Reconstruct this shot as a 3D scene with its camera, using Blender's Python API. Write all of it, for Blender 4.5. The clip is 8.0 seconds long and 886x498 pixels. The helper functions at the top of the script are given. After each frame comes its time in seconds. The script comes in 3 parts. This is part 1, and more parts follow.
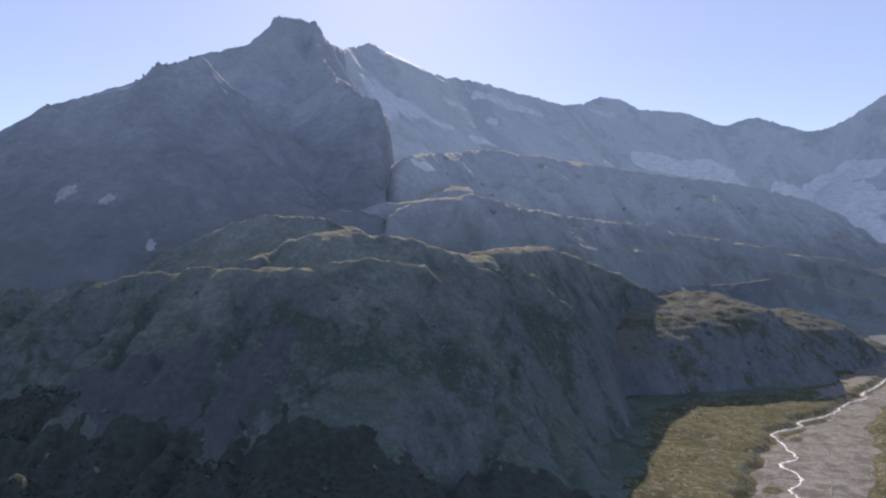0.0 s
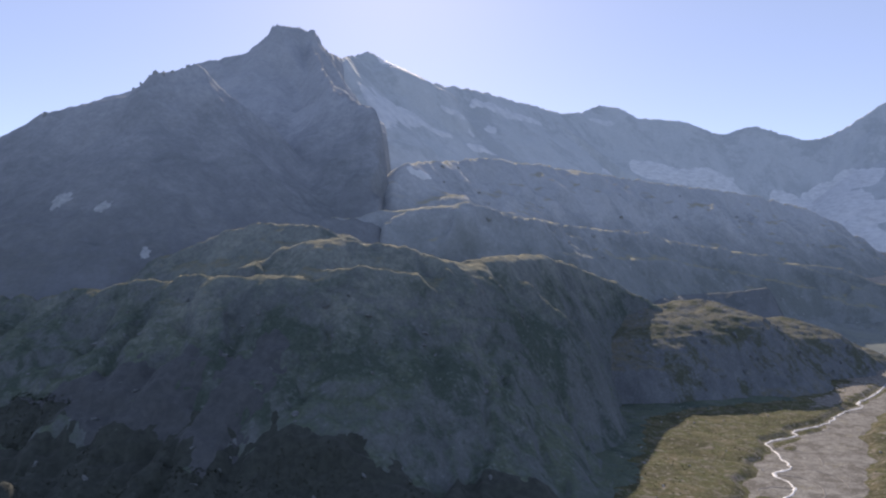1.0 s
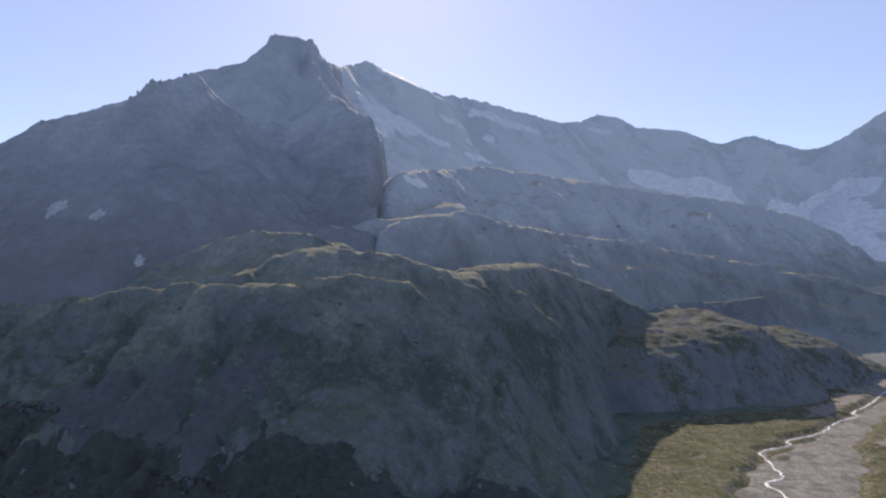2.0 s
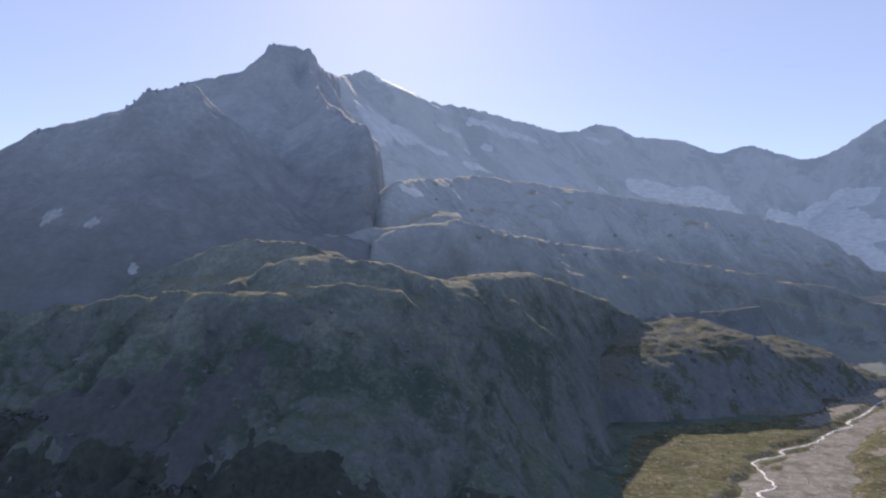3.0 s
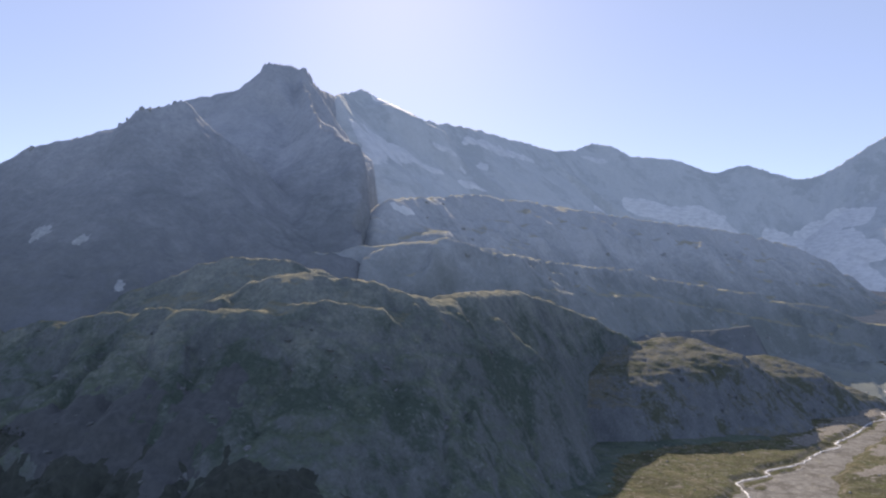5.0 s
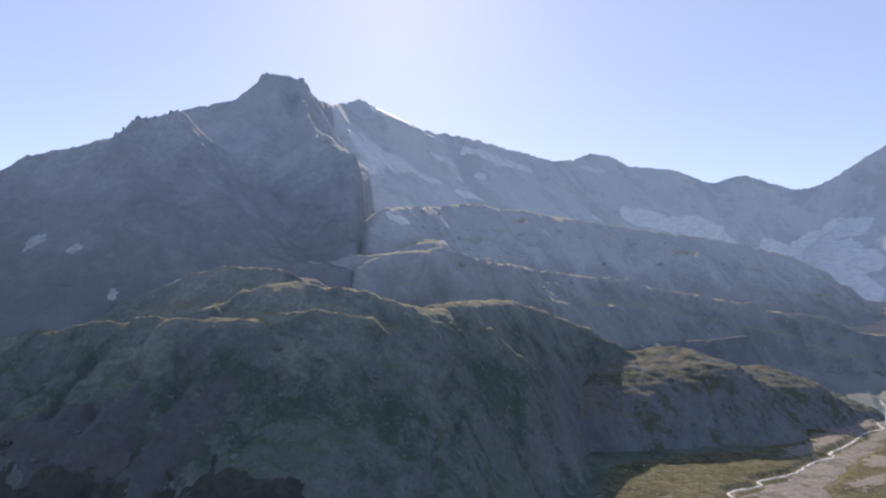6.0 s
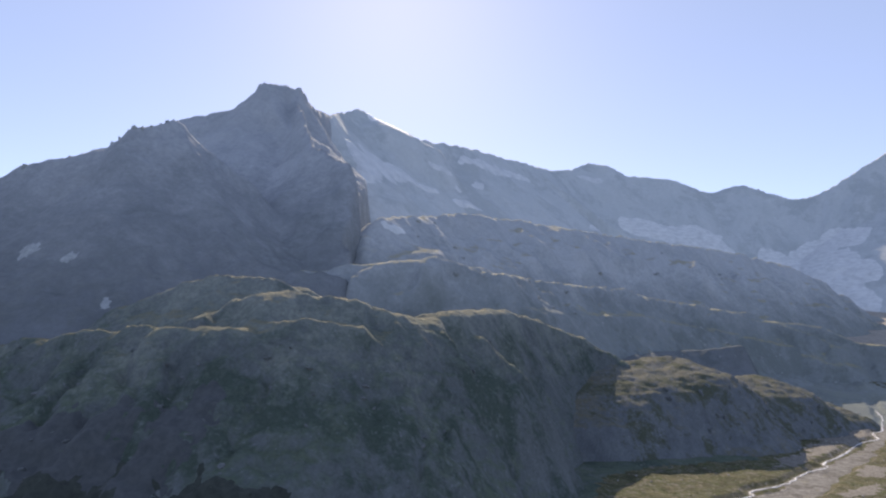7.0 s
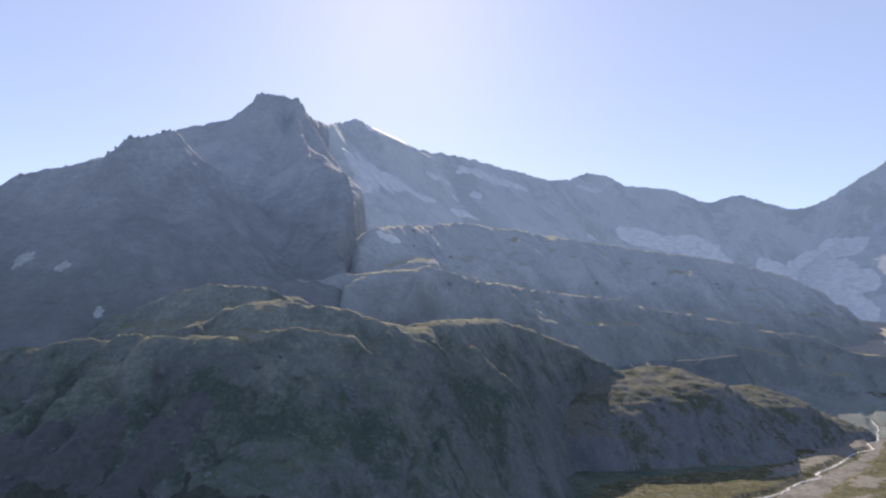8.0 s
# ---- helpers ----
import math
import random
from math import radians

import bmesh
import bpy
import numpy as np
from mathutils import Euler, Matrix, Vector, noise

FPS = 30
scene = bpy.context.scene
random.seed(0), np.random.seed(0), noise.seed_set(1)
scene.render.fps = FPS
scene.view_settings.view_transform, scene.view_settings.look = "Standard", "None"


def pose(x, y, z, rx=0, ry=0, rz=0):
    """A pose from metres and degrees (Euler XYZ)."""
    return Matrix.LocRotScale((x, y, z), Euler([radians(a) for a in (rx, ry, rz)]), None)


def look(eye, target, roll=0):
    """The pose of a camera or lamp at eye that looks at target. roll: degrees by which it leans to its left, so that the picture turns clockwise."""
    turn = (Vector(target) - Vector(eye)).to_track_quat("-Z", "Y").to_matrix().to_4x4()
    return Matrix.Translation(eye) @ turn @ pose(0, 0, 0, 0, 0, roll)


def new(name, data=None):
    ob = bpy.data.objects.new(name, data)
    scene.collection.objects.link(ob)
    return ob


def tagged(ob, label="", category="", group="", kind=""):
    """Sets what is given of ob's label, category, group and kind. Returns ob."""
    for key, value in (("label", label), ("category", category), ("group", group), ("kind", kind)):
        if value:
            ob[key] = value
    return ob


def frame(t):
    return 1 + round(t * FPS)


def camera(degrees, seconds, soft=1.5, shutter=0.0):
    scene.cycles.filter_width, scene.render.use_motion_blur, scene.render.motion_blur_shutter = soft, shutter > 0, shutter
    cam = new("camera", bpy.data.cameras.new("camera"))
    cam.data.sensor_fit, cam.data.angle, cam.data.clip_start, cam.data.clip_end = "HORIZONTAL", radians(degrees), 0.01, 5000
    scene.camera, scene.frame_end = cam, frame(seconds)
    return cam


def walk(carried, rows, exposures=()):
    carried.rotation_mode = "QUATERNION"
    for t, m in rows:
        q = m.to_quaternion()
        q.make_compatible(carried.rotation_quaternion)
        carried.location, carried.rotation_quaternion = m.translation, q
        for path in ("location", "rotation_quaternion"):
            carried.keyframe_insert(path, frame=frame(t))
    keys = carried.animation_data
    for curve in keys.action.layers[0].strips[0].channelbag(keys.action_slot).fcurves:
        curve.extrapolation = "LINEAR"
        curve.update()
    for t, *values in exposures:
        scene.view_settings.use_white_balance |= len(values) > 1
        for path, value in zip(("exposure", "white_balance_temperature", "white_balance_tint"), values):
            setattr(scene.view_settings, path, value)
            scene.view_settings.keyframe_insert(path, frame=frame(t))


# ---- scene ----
cam = camera(66.0, 8.0, soft=2.2)
walk(cam, [
    (0.0, look((0.00, 0.00, 212.00), (0.00, 999.85, 229.45), 0.000)),
    (0.5, look((3.79, -0.30, 211.97), (3.73, 999.43, 235.29), 0.044)),
    (1.0, look((7.69, -0.69, 211.95), (7.62, 998.88, 241.28), 0.092)),
    (1.5, look((11.69, -1.19, 211.92), (11.67, 998.18, 247.41), 0.144)),
    (2.0, look((15.80, -1.78, 211.90), (15.87, 997.34, 253.66), 0.198)),
    (2.5, look((20.00, -2.48, 211.87), (20.21, 996.36, 260.02), 0.254)),
    (3.0, look((24.32, -3.27, 211.85), (24.67, 995.24, 266.48), 0.311)),
    (3.5, look((28.73, -4.16, 211.83), (29.24, 993.96, 273.03), 0.368)),
    (4.0, look((33.25, -5.15, 211.81), (33.92, 992.54, 279.65), 0.426)),
    (4.5, look((37.87, -6.24, 211.78), (38.70, 990.98, 286.33), 0.482)),
    (5.0, look((42.60, -7.43, 211.76), (43.55, 989.26, 293.06), 0.537)),
    (5.5, look((47.42, -8.72, 211.74), (48.48, 987.40, 299.82), 0.590)),
    (6.0, look((52.36, -10.10, 211.72), (53.47, 985.38, 306.61), 0.639)),
    (6.5, look((57.39, -11.59, 211.70), (58.51, 983.23, 313.40), 0.685)),
    (7.0, look((62.53, -13.17, 211.68), (63.59, 980.92, 320.18), 0.727)),
    (7.5, look((67.77, -14.86, 211.66), (68.70, 978.47, 326.95), 0.764)),
    (8.0, look((73.12, -16.64, 211.65), (73.83, 975.88, 333.69), 0.795)),
], exposures=[(0.0, 0.87, 7300, 23), (8.0, 1.02, 7500, 21)])

# ---- light: low sun behind the peaks, clear hazy sky ----
SUN_ELEVATION, SUN_LEFT = 30.0, 4.3
world = bpy.data.worlds.new("sky")
scene.world = world
world.use_nodes = True
wn = world.node_tree
sky = wn.nodes.new("ShaderNodeTexSky")
sky.sky_type, sky.sun_disc = "NISHITA", False
sky.sun_elevation, sky.sun_rotation = radians(SUN_ELEVATION), radians(-SUN_LEFT)
sky.altitude, sky.air_density, sky.dust_density, sky.ozone_density = 3000, 0.6, 1.05, 1.2
wn.nodes["Background"].inputs["Strength"].default_value = 0.15
# thin even haze over the whole sky
haze = wn.nodes.new("ShaderNodeMixRGB")
haze.inputs["Fac"].default_value, haze.inputs["Color2"].default_value = 0.5, (1.45, 2.08, 3.25, 1)
wn.links.new(sky.outputs["Color"], haze.inputs["Color1"])
wn.links.new(haze.outputs["Color"], wn.nodes["Background"].inputs["Color"])
sun = new("sun", bpy.data.lights.new("sun", "SUN"))
sun.data.energy, sun.data.angle, sun.data.color = 2.7, radians(0.55), (1.0, 0.95, 0.8)
toward = Vector((-math.sin(radians(SUN_LEFT)), math.cos(radians(SUN_LEFT)), math.tan(radians(SUN_ELEVATION))))
sun.matrix_world = look(toward * 1000, (0, 0, 0))
scene.view_settings.exposure = 0.0


# ---- materials ----
def material(name):
    m = bpy.data.materials.new(name)
    m.use_nodes = True
    t = m.node_tree
    return m, t, t.nodes["Principled BSDF"]


def noise_node(t, scale, detail=6, rough=0.6, stretch=(1, 1, 1), distort=0.0):
    geo = t.nodes.new("ShaderNodeNewGeometry")
    mp = t.nodes.new("ShaderNodeMapping")
    mp.inputs["Scale"].default_value = stretch
    n = t.nodes.new("ShaderNodeTexNoise")
    n.inputs["Scale"].default_value, n.inputs["Detail"].default_value = scale, detail
    n.inputs["Roughness"].default_value, n.inputs["Distortion"].default_value = rough, distort
    t.links.new(geo.outputs["Position"], mp.inputs["Vector"])
    t.links.new(mp.outputs["Vector"], n.inputs["Vector"])
    return n.outputs["Fac"]


def span(t, value, a, b, lo=0.0, hi=1.0):
    r = t.nodes.new("ShaderNodeMapRange")
    for key, v in zip(("From Min", "From Max", "To Min", "To Max"), (a, b, lo, hi)):
        r.inputs[key].default_value = v
    t.links.new(value, r.inputs["Value"])
    return r.outputs["Result"]


def math_node(t, op, a, b):
    n = t.nodes.new("ShaderNodeMath")
    n.operation = op
    for i, v in enumerate((a, b)):
        if isinstance(v, (int, float)):
            n.inputs[i].default_value = v
        else:
            t.links.new(v, n.inputs[i])
    return n.outputs[0]


def blend(t, fac, a, b):
    n = t.nodes.new("ShaderNodeMix")
    n.data_type = "RGBA"
    t.links.new(fac, n.inputs["Factor"])
    for key, v in (("A", a), ("B", b)):
        s = [q for q in n.inputs if q.name == key and q.type == "RGBA"][0]
        if isinstance(v, tuple):
            s.default_value = (*v, 1)
        else:
            t.links.new(v, s)
    return [q for q in n.outputs if q.type == "RGBA"][0]


def relief(t, bsdf, height, metres):
    b = t.nodes.new("ShaderNodeBump")
    b.inputs["Distance"].default_value, b.inputs["Strength"].default_value = metres, 0.8
    t.links.new(height, b.inputs["Height"])
    t.links.new(b.outputs["Normal"], bsdf.inputs["Normal"])


def land_material(name, grass, grass_dry, rock, rock_pale, steep, size, patch, bump, grain=0.12, soft=0.25, stones=0.0, haze_pale=None, shrub=None, slabs=0.0, straw=None):
    """Turf on the gentler ground, rock and scree where it is steep, broken up by patches of two sizes.
    haze_pale: (altitude, altitude, colour, colour): ground pales between these altitudes to these two colours, standing
    in for haze.
    shrub: a colour of dark low scrub that grows in patches. slabs: how much pale rock shows in slabs along the slope.
    straw: (altitude, colour) of dry grass on the level ledges above it."""
    m, t, bsdf = material(name)
    bsdf.inputs["Roughness"].default_value = 0.95
    bsdf.inputs["Specular IOR Level"].default_value = 0.1
    geo = t.nodes.new("ShaderNodeNewGeometry")
    sep = t.nodes.new("ShaderNodeSeparateXYZ")
    t.links.new(geo.outputs["Normal"], sep.inputs[0])
    broad = noise_node(t, 1 / patch, 5, 0.65, distort=0.6)
    fine = noise_node(t, 1 / size, 6, 0.7)
    streak = noise_node(t, 1 / (size * 2.5), 4, 0.6, (1, 1, 0.25))
    mixed = math_node(t, "ADD", math_node(t, "MULTIPLY", fine, 0.45), math_node(t, "MULTIPLY", broad, 0.55))
    green = blend(t, span(t, mixed, 0.5 - soft * 0.8, 0.5 + soft * 0.8), grass, grass_dry)
    stone = blend(t, span(t, streak, 0.5 - soft, 0.5 + soft), rock, rock_pale)
    speck = noise_node(t, 2.6 / size, 5, 0.75)
    tuft = noise_node(t, 0.45 / size, 5, 0.7, distort=0.4)
    up = math_node(t, "ADD", sep.outputs["Z"], span(t, broad, 0.3, 0.7, -0.2, 0.2))
    up = math_node(t, "ADD", up, span(t, fine, 0.3, 0.7, -0.16, 0.16))
    up = math_node(t, "ADD", up, span(t, tuft, 0.3, 0.7, -0.16, 0.16))
    colour = blend(t, span(t, up, steep - soft, steep + soft), stone, green)
    if shrub:
        scrub = math_node(t, "ADD", noise_node(t, 0.8 / patch, 6, 0.68, (1, 1, 0.7), 0.5), span(t, fine, 0.3, 0.7, -0.06, 0.06))
        colour = blend(t, span(t, scrub, 0.5, 0.58, 0, 0.85), colour, shrub)
    if slabs:
        slab = math_node(t, "ADD", noise_node(t, 0.55 / size, 5, 0.62, (1, 0.7, 0.4), 0.3), span(t, broad, 0.3, 0.7, -0.1, 0.1))
        colour = blend(t, span(t, slab, 0.56, 0.66, 0, slabs), colour, rock_pale)
    # paler colour with altitude, in place of haze over the higher slopes
    if haze_pale:
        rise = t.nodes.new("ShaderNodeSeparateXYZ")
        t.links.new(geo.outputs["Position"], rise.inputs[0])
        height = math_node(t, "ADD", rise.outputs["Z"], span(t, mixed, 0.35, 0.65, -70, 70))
        colour = blend(t, span(t, height, haze_pale[0], haze_pale[1]), colour, blend(t, span(t, mixed, 0.4, 0.6), haze_pale[2], haze_pale[3]))
    if straw:
        level = math_node(t, "ADD", sep.outputs["Z"], span(t, mixed, 0.35, 0.65, -0.12, 0.12))
        level = math_node(t, "ADD", level, span(t, speck, 0.3, 0.7, -0.08, 0.08))
        place = t.nodes.new("ShaderNodeSeparateXYZ")
        t.links.new(geo.outputs["Position"], place.inputs[0])
        ledge = math_node(t, "MULTIPLY", span(t, level, 0.82, 0.98, 0, 0.75), span(t, place.outputs["Z"], straw[0], straw[0] + 25))
        colour = blend(t, ledge, colour, straw[1])
    if stones:
        spot = math_node(t, "ADD", noise_node(t, 1 / 5.5, 3, 0.6), span(t, broad, 0.3, 0.7, -0.06, 0.06))
        colour = blend(t, span(t, spot, 0.6, 0.7, 0, stones), colour, tuple(1.5 * c for c in rock_pale))
    hue = t.nodes.new("ShaderNodeHueSaturation")
    t.links.new(span(t, speck, 0.3, 0.7, 1 - grain, 1 + grain), hue.inputs["Value"])
    t.links.new(colour, hue.inputs["Color"])
    t.links.new(hue.outputs["Color"], bsdf.inputs["Base Color"])
    relief(t, bsdf, math_node(t, "ADD", fine, math_node(t, "MULTIPLY", speck, 0.4)), bump)
    return m


# bluff, face and mid ground carry distance haze as paler colours higher up
bluff_ground = land_material("alpine_turf_and_rock", (0.068, 0.1, 0.078), (0.115, 0.137, 0.1),
                             (0.093, 0.109, 0.111), (0.14, 0.157, 0.159), 0.72, 10, 75, 2.5, 0.22, 0.2, 0.4,
                             (150, 280, (0.19, 0.215, 0.208), (0.235, 0.255, 0.232)), (0.058, 0.082, 0.066), 0.45, (165, (0.18, 0.168, 0.108)))
shelf_ground = land_material("dry_turf_and_rock", (0.098, 0.104, 0.07), (0.165, 0.152, 0.112),
                             (0.105, 0.119, 0.131), (0.155, 0.172, 0.182), 0.87, 6, 40, 2.0, 0.25, 0.2, 0.4, None, (0.075, 0.085, 0.055), 0.3)
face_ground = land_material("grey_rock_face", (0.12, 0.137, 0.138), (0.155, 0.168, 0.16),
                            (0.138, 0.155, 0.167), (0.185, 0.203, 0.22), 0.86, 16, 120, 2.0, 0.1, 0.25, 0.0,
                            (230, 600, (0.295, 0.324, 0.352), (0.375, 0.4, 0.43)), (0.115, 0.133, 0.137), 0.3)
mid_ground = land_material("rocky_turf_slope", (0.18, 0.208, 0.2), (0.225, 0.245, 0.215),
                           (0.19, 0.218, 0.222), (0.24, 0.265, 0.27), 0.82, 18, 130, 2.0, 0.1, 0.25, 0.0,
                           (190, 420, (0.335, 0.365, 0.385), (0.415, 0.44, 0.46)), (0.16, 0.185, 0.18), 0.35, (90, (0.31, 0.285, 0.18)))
# rock paled and tinted blue in its colour, standing in for distance haze
far_ground = land_material("haze_paled_rock", (0.44, 0.485, 0.5), (0.49, 0.525, 0.535),
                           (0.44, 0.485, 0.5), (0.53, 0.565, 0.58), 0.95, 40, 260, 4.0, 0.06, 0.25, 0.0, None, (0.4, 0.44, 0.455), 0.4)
valley_ground = land_material("valley_meadow", (0.046, 0.068, 0.018), (0.125, 0.11, 0.066),
                              (0.12, 0.107, 0.085), (0.19, 0.172, 0.145), 0.88, 5, 30, 1.1, 0.5, 0.09, 0.75, None, (0.055, 0.056, 0.03), 0.35)


def plain_material(name, a, b, size, rough=0.9, bump=0.3, stretch=(1, 1, 1)):
    m, t, bsdf = material(name)
    bsdf.inputs["Roughness"].default_value = rough
    n = noise_node(t, 1 / size, 8, 0.65, stretch, 0.4)
    t.links.new(blend(t, span(t, n, 0.36, 0.64), a, b), bsdf.inputs["Base Color"])
    relief(t, bsdf, n, bump)
    return m


gravel = land_material("river_gravel", (0.11, 0.11, 0.05), (0.2, 0.18, 0.11), (0.155, 0.15, 0.138), (0.25, 0.243, 0.225), 1.2, 5, 26, 0.3, 0.4, 0.1, 0.6, None, (0.12, 0.112, 0.1), 0.4)
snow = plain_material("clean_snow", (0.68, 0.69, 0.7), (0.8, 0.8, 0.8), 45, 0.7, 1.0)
# the same snow with shade put into its colour, duller and bluer
shade_dulled_snow = plain_material("shade_dulled_snow", (0.5, 0.535, 0.56), (0.64, 0.665, 0.68), 45, 0.7, 2.0)
# snow darkened in its colour, as haze dims the small patches
dimmed_snow = plain_material("haze_dimmed_snow", (0.24, 0.265, 0.275), (0.4, 0.425, 0.435), 9, 0.8, 0.8)
ice = plain_material("glacier_ice", (0.52, 0.55, 0.565), (0.7, 0.725, 0.735), 40, 0.6, 6.0, (1, 1, 2.5))
boulder_stone = plain_material("boulder_granite", (0.2, 0.19, 0.18), (0.42, 0.41, 0.39), 1.2, 0.9, 0.2)
dirt = plain_material("trodden_earth", (0.24, 0.2, 0.15), (0.34, 0.3, 0.24), 3, 0.95, 0.1)
stream_water = plain_material("white_meltwater", (0.5, 0.5, 0.5), (0.85, 0.85, 0.85), 5, 0.6, 0.15)
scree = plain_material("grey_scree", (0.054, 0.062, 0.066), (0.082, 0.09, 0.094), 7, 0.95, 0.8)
far_scree = plain_material("outwash_gravel", (0.24, 0.22, 0.19), (0.36, 0.33, 0.29), 25, 0.95, 1.0)
outcrop_stone = plain_material("outcrop_rock", (0.095, 0.108, 0.11), (0.16, 0.175, 0.177), 5, 0.95, 0.8)
tower_stone = plain_material("crest_rock", (0.24, 0.26, 0.26), (0.33, 0.35, 0.35), 12, 0.95, 1.5)
shrub_leaf = plain_material("alpine_shrub", (0.06, 0.072, 0.03), (0.105, 0.11, 0.05), 4, 0.9, 0.1)
thicket_leaf = plain_material("thicket_leaf", (0.02, 0.026, 0.018), (0.036, 0.044, 0.03), 4, 0.95, 0.1)
rubble = plain_material("river_rubble", (0.1, 0.09, 0.075), (0.23, 0.215, 0.19), 4, 0.95, 0.8)
wet_gravel = plain_material("wet_gravel", (0.11, 0.105, 0.1), (0.19, 0.18, 0.17), 4, 0.8, 0.1)
heath = plain_material("shrub_heath", (0.026, 0.033, 0.028), (0.047, 0.056, 0.047), 6, 0.95, 1.2)


# ---- landforms ----
def cell(ix, iy, seed):
    h = (ix.astype(np.int64) * 374761393 + iy.astype(np.int64) * 668265263 + seed * 974634777) & 0xFFFFFFFF
    h = ((h ^ (h >> 13)) * 1274126177) & 0xFFFFFFFF
    return ((h ^ (h >> 16)) & 0xFFFF) * (2 * math.pi / 65536)


def waves(x, y, seed):
    """Gradient noise, about -0.7 to 0.7."""
    ix, iy = np.floor(x), np.floor(y)
    fx, fy = x - ix, y - iy
    u, v = fx * fx * fx * (fx * (fx * 6 - 15) + 10), fy * fy * fy * (fy * (fy * 6 - 15) + 10)
    corner = []
    for dx, dy in ((0, 0), (1, 0), (0, 1), (1, 1)):
        a = cell(ix + dx, iy + dy, seed)
        corner.append(np.cos(a) * (fx - dx) + np.sin(a) * (fy - dy))
    low, high = corner[0] + u * (corner[1] - corner[0]), corner[2] + u * (corner[3] - corner[2])
    return low + v * (high - low)


def rough(x, y, size, seed, octaves=5, keep=0.5):
    total, weight = 0, 1.0
    for k in range(octaves):
        total = total + weight * waves(x / size, y / size, seed + k)
        size, weight = size / 2.03, weight * keep
    return total


def crags(x, y, size, seed, octaves=5):
    """Sharp-crested noise, 0 to about 1."""
    total, weight = 0, 0.5
    for k in range(octaves):
        total = total + weight * (1 - 2 * np.abs(waves(x / size, y / size, seed + k)))
        size, weight = size / 2.07, weight * 0.5
    return total


def fall(d, slopes):
    """The drop at distance d: slopes are (distance up to which, slope)."""
    total, start = 0, 0.0
    for stop, slope in slopes:
        total = total + (np.clip(d, start, stop) - start) * slope
        start = stop
    return total


def smooth(v, a, b):
    k = np.clip((v - a) / (b - a), 0, 1)
    return k * k * (3 - 2 * k)


def steps(z, tall):
    """Ledges and risers in place of an even slope."""
    k = z / tall
    return (np.floor(k) + smooth(k - np.floor(k), 0.42, 0.95)) * tall


def merge(a, b, width):
    """The higher of two heights, with a rounded seam."""
    return 0.5 * (a + b + np.sqrt((a - b) ** 2 + width ** 2)) - 0.1 * width


def ridge(x, y, crest, front, back, rib=0.0, rib_size=60.0, seed=0, ragged=0.0, roam=0.0, roam_size=150.0, brow=0.0, ledges=()):
    """Height of a ridge along a crest line that runs towards +x; its front faces -y. brow: the width of its rounded edge, which stays in places only,
    or on the ledges (x, half width) alone."""
    best = np.full(np.shape(x), -1e4)
    along = 0.0
    order = np.array([c[0] for c in crest]) + np.arange(len(crest)) * 1e-6
    line = np.interp(x, np.maximum.accumulate(order), [c[1] for c in crest])
    ahead = smooth(line - y, -25, 25)
    wear = ragged * (0.25 + rough(x, y, 34, seed + 7, 4, 0.6)) if ragged else 0.0
    skip = brow * smooth(rough(x, y, 95, seed + 17, 2, 0.5), -0.2, 0.15) if brow else 0.0
    if ledges:
        skip = brow * (1 - np.max([np.exp(-((x - c) / w) ** 4) for c, w in ledges], axis=0))
    stray = roam * rough(x, y, roam_size, seed + 13, 4, 0.55) if roam else 0.0
    for (ax, ay, az), (bx, by, bz) in zip(crest, crest[1:]):
        length = math.hypot(bx - ax, by - ay)
        ux, uy = (bx - ax) / length, (by - ay) / length
        s = np.clip((x - ax) * ux + (y - ay) * uy, 0, length)
        px, py = x - ax - ux * s, y - ay - uy * s
        d = np.hypot(px, py)
        d = np.maximum(d + wear / (1 + (d / 45) ** 2) + stray * np.minimum(d / 60, 1), 0)
        z = az + (bz - az) * s / length
        if rib:
            z = z - rib * np.minimum(d / (rib_size * 3), 1) * (1 - crags((along + s) + 0 * d, d * 0.22, rib_size, seed, 4))
        near = 1 - smooth(d, brow, 3 * brow) if brow else 0.0
        z = z - fall(d, back) - ahead * (fall(d + skip * near, front) - fall(skip, front) * near - fall(d, back))
        best = np.maximum(best, z)
        along += length
    return best


CREST_BLUFF = [(-900, 800, 178), (-650, 770, 182), (-481, 741, 184), (-408, 721, 188), (-329, 700, 197), (-285, 690, 203),
               (-245, 680, 209), (-206, 667, 206), (-139, 664, 205), (-105, 666, 199)]
CREST_RIM = [(-130, 690, 203), (-105, 680, 210), (-80, 682, 214), (-50, 690, 210), (-25, 700, 202)]
CREST_LEDGE = [(-185, 756, 226), (-160, 752, 238), (-139, 750, 246), (-90, 756, 246), (-53, 764, 244), (-31, 770, 239), (-9, 780, 230), (10, 792, 226),
               (46, 840, 220), (88, 877, 206), (108, 892, 194)]
CREST_BENCH = [(-330, 850, 235), (-260, 845, 262), (-204, 838, 274), (-155, 838, 269), (-124, 840, 262), (-98, 852, 250)]
CREST_KNOLL = [(-60, 850, 236), (20, 856, 220), (69, 866, 229), (100, 940, 234), (154, 1056, 238), (225, 1178, 224), (313, 1257, 194), (368, 1262, 165),
               (392, 1256, 150)]
CREST_SHELF = [(300, 1200, 112), (340, 1235, 134), (380, 1262, 146), (457, 1302, 148), (509, 1320, 155), (545, 1345, 140), (586, 1372, 115), (609, 1388, 109), (740, 1452, 111), (806, 1490, 78),
               (907, 1532, 50), (983, 1572, 26), (1040, 1600, 8)]
